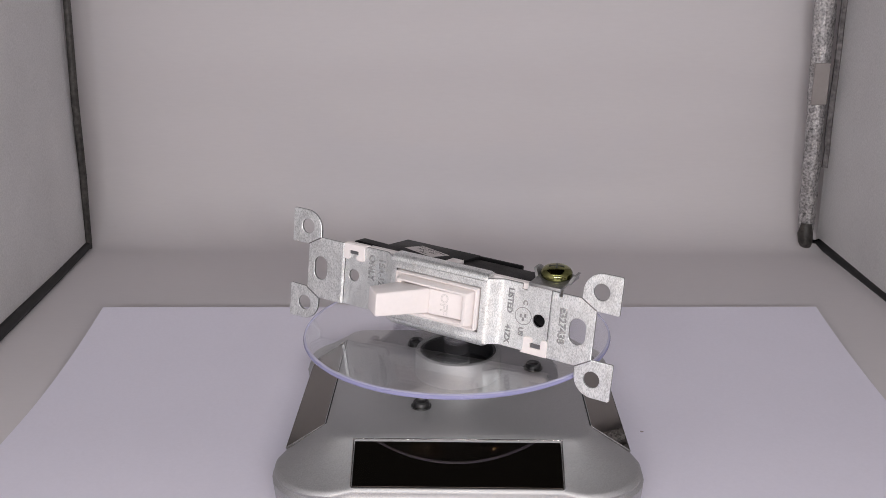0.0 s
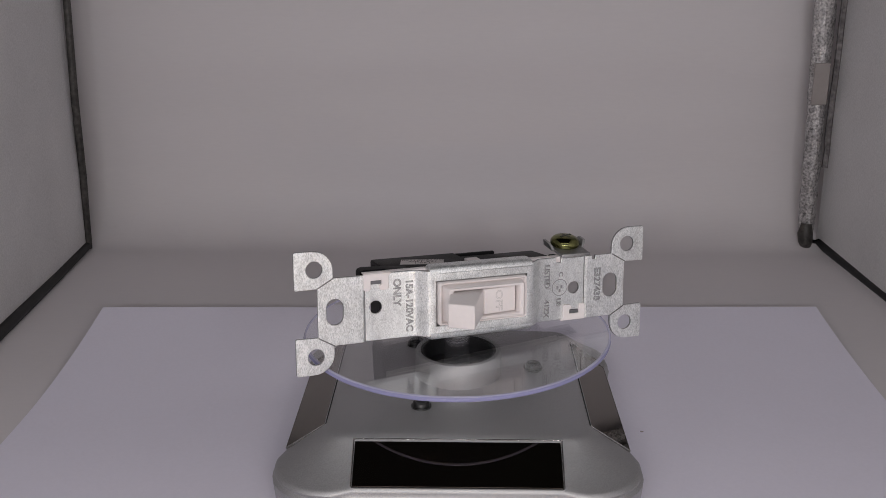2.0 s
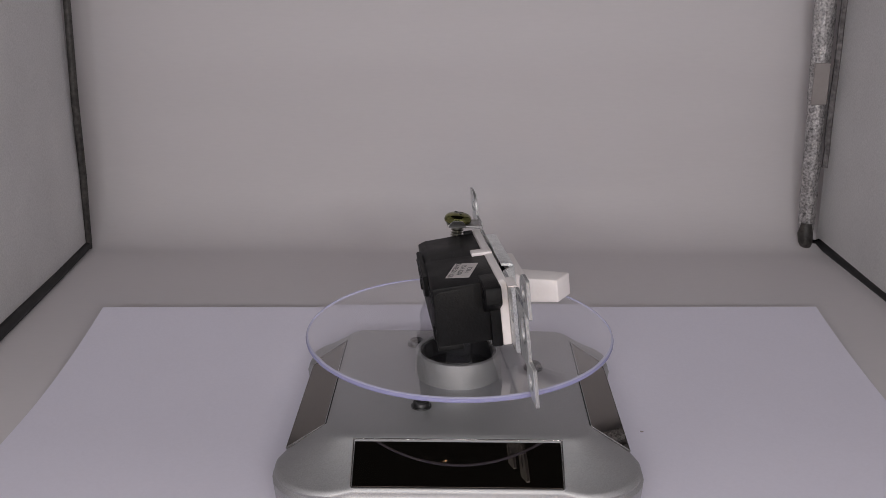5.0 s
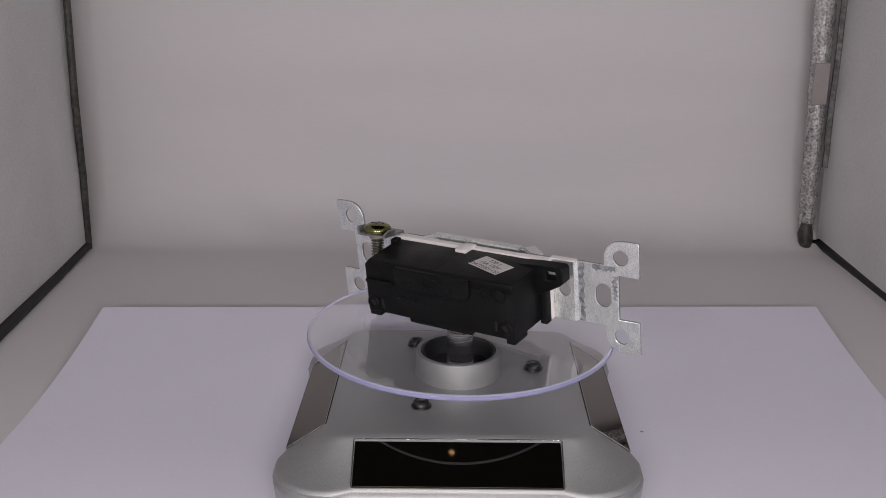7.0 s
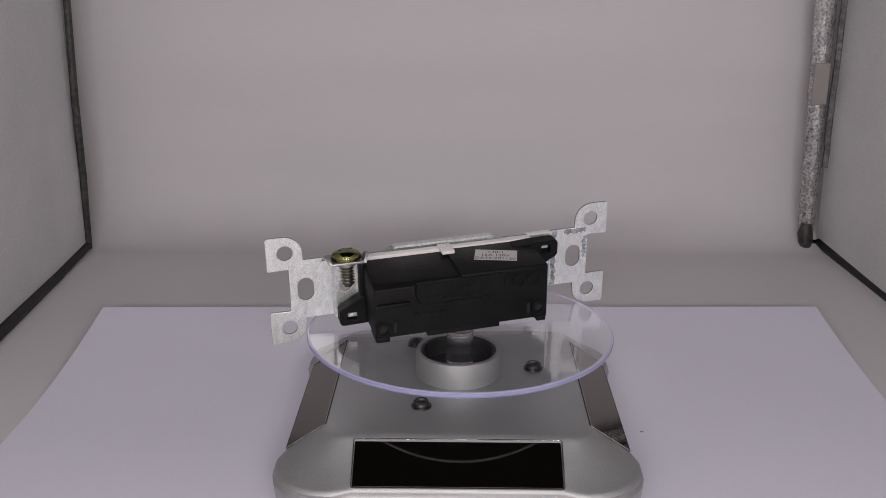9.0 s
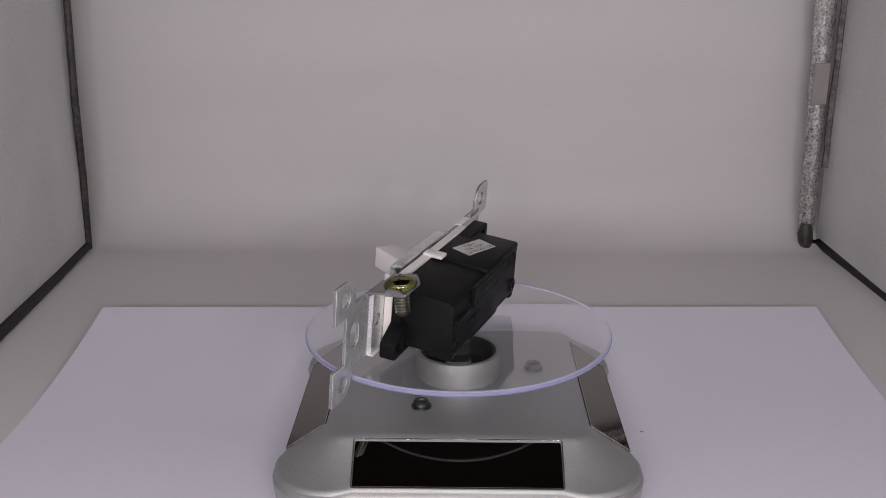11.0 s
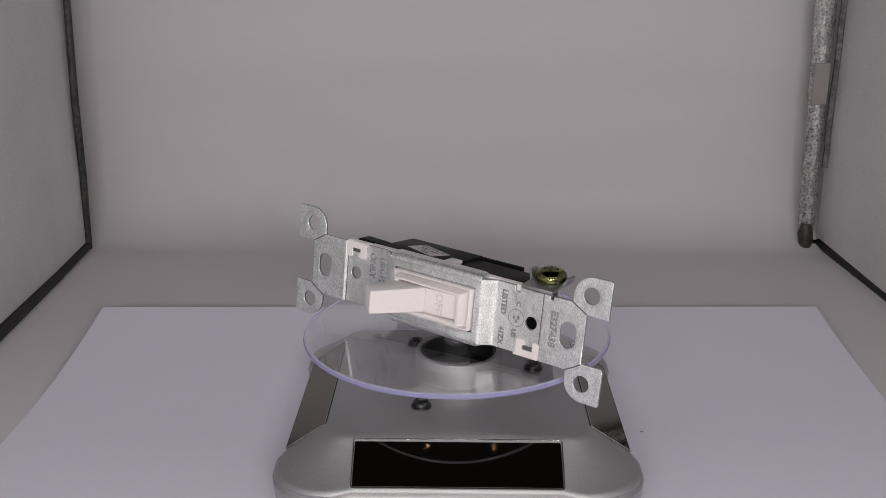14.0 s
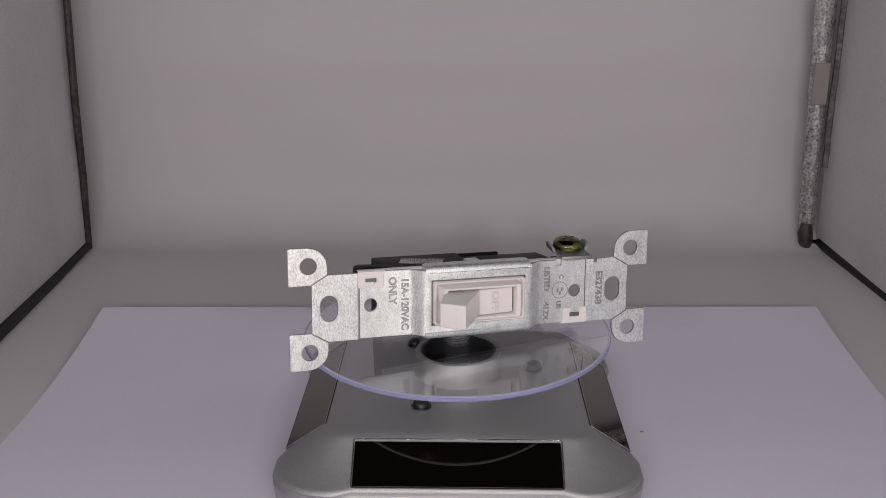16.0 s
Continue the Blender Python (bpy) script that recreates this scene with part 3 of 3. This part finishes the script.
    part("rocker", hexa([(-1.5, -3.2, -3.65), (9.5, -3.2, -3.65), (9.5, -3.2, 3.65), (-1.5, -3.2, 3.65)],
                        [(-0.6, -6.0, -3.55), (9.3, -4.7, -3.55), (9.3, -4.7, 3.55), (-0.6, -6.0, 3.55)], 0.3), WHITE, lever)
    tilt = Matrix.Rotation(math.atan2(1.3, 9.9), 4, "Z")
    # grey outlines colour in the shading round the raised white letters
    lettering("raised_writing", "OFF", 3.1, Matrix.Translation((3.9 * MM, -5.36 * MM, 0)) @ tilt @ up, LETTER_SHADE, lever, 0.3, "raised writing on the lever", 1.1, 0.09)
    # black housing
    hb = loft([[(x, 3.4, -8.0), (x, 21.2, -8.0), (x, 20.9, 6.9), (x, 18.8, 7.7), (x, 3.4, 8.5)] for x in (-25.2, 25.8)])
    hb2 = loft([[(x, 3.4, 5.0), (x, 20.9, 5.0), (x, 21.1, 7.9), (x, 20.6, 8.6), (x, 3.4, 9.0)] for x in (-25.15, 0.6)])
    for m_ in (hb, hb2):
        bmesh.ops.recalc_face_normals(m_, faces=m_.faces[:])
        bmesh.ops.bevel(m_, geom=m_.edges[:], offset=0.3, segments=2, affect="EDGES", profile=0.5)
    housing = part("housing", join_into(hb, hb2), BLACK, sw, "black plastic housing")
    for x0, x1 in ((21.6, 25.7), (-25.1, -22.2)):
        part("foot", box(x0, x1, 14.0, 21.1, -9.5, -7.8, 0.4), BLACK, housing)
    part("pad", box(-10.8, 10.8, 7.0, 21.1, -9.35, -7.8, 0.35), BLACK, housing)
    for s in (-1, 1):
        part("end_plate", box(*sorted((s * 24.8, s * 27.0)), 3.45, 6.3, -9.3, 9.1, 0.35), BLACK, housing)
    # fixing flanges at two opposite corners
    fl = [(-19.0, 9.0), (-25.0, 9.5), (-32.2, 9.7), (-33.0, 9.4), (-33.4, 8.8), (-33.4, 5.2), (-32.6, 4.3), (-26.6, 0.9), (-19.0, 0.9)]
    hole = [(-31.2, 5.6), (-28.2, 5.6), (-28.2, 8.2), (-31.2, 8.2)]
    part("flange", sheet(fl, [hole], thick=4.4, depth=lambda x: 3.5, bevel=0.25), BLACK, housing)
    part("flange", sheet([(-x, -z) for x, z in fl], [[(-x, -z) for x, z in hole]], thick=4.4, depth=lambda x: 3.5, bevel=0.25), BLACK, housing)
    for s in (-1, 1):
        part("catch", box(*sorted((s * 28.0, s * 30.9)), 4.0, 6.2, *sorted((-s * 6.6, -s * 7.9)), 0.2, 1), STEEL, housing, "bright steel catch")
    # relief on the back
    pan = [(14.2, 8.0), (14.2, 4.2), (13.4, 2.2), (11.8, 1.4), (-9.4, 1.4), (-11.0, 2.2), (-11.6, 4.0), (-11.6, 8.0)]
    part("raised_panel", sheet(pan, thick=1.5, depth=lambda x: 20.85, bevel=0.3), BLACK, housing)
    part("rail", box(15.6, 25.4, 20.6, 22.1, 1.4, 2.7, 0.45), BLACK, housing)
    for x, z, dx in ((23.6, -5.2, -3.5), (-22.4, -4.7, 3.0)):
        b = lathe([(1.1, -0.2), (1.1, 0.5), (1.9, 0.5), (2.15, 0.2), (2.15, -0.2), (1.1, -0.2)], 24)
        bmesh.ops.transform(b, matrix=Matrix.Translation((x, 21.2, z)) @ Matrix.Rotation(-math.pi / 2, 4, "X"), verts=b.verts[:])
        part("screw_boss", b, BLACK, housing)
        b = lathe([(0, -0.2), (1.1, -0.2), (1.1, 0.06), (0, 0.06)], 20)
        bmesh.ops.transform(b, matrix=Matrix.Translation((x, 21.2, z)) @ Matrix.Rotation(-math.pi / 2, 4, "X"), verts=b.verts[:])
        part("hole", b, GAP, housing)
        part("slit", box(x + dx - 0.4, x + dx + 0.4, 21.0, 21.26, z - 1.4, z + 1.6), GAP, housing)
    for i in range(7):
        part("moulded_bar", box(9.8 - i * 2.7, 11.6 - i * 2.7, 22.2, 22.45, 2.6, 4.0, 0.1, 1), BLACK, housing)
    for i in range(5):
        part("moulded_bar", box(8.4 - i * 3.0, 10.4 - i * 3.0, 22.2, 22.45, 5.2, 6.2, 0.08, 1), BLACK, housing)
    for i in range(4):
        part("moulded_bar", box(13.0 - i * 2.6, 14.8 - i * 2.6, 21.1, 21.35, -2.6, -1.5, 0.08, 1), BLACK, housing)
    for x in (-16.5, -21.0):
        b = lathe([(1.5, 0), (1.5, 0.15), (2.1, 0.15), (2.1, 0), (1.5, 0)], 24)
        bmesh.ops.transform(b, matrix=Matrix.Translation((x, 21.2, 4.6)) @ Matrix.Rotation(-math.pi / 2, 4, "X"), verts=b.verts[:])
        part("moulded_ring", b, BLACK, housing)
    # sticker on the top of the housing
    bm = bmesh.new()
    vs = [bm.verts.new(c) for c in ((-8.0, 6.2, 0), (-19.6, 10.3, 0), (-17.2, 16.6, 0), (-5.6, 12.5, 0))]
    f = bm.faces.new(vs)
    ext = bmesh.ops.extrude_face_region(bm, geom=[f])
    for v in [q for q in ext["geom"] if isinstance(q, bmesh.types.BMVert)]:
        v.co.z += 0.08
    for v in bm.verts:
        v.co.z += 8.98 - 0.0231 * (v.co.y - 3.4)
    label = part("sticker", bm, LABEL, housing, "white printed sticker", smooth=False)
    for k, txt in enumerate(("T30-1", "15A 120V", "DATE:201120")):
        c = Vector((-13.6, 8.25, 0)).lerp(Vector((-11.2, 14.6, 0)), (0.22, 0.52, 0.82)[k])
        m = Matrix.Translation((c.x * MM, c.y * MM, (9.085 - 0.0231 * (c.y - 3.4)) * MM)) @ Matrix.Rotation(-0.0231, 4, "X") @ Matrix.Rotation(math.pi - 0.34, 4, "Z")
        lettering("printed_writing", txt, 2.0, m, INK, label, 0.01, "printed writing", 1.05)
    return sw


# ---- build ----
build_light_box()
build_lamp_bar()
build_paper()
build_dust()
build_base()
DISC = build_disc()
SWITCH = build_switch()

# the switch as it stands on the disc at the zero of the turn
SEAT = Matrix(((0.99241969, -0.12086179, 0.02226163, 2.590 * MM),
               (0.11793239, 0.98754645, 0.10413434, -11.578 * MM),
               (-0.03457026, -0.10071960, 0.99431406, 49.553 * MM),
               (0, 0, 0, 1)))
# the disc leans a little: its low side, as an angle at the zero of the turn; it also sits a little off the axis
LOW, LEAN, OFF = -152.0, 0.75, 0.6 * MM


def motions():
    axis = Vector((-math.sin(radians(LOW)), math.cos(radians(LOW)), 0))
    pivot = Matrix.Translation((0, 0, 35.8 * MM))
    lean = pivot @ Matrix.Rotation(radians(LEAN), 4, axis) @ pivot.inverted()
    shift = Matrix.Translation((OFF * math.cos(radians(LOW)), OFF * math.sin(radians(LOW)), 0))
    times = [0.5 * i for i in range(33)]
    walk(DISC, [(t, Matrix.Rotation(radians(turn_at(t)), 4, "Z") @ shift @ lean) for t in times])
    walk(SWITCH, [(t, Matrix.Rotation(radians(turn_at(t)), 4, "Z") @ SEAT) for t in times])


motions()
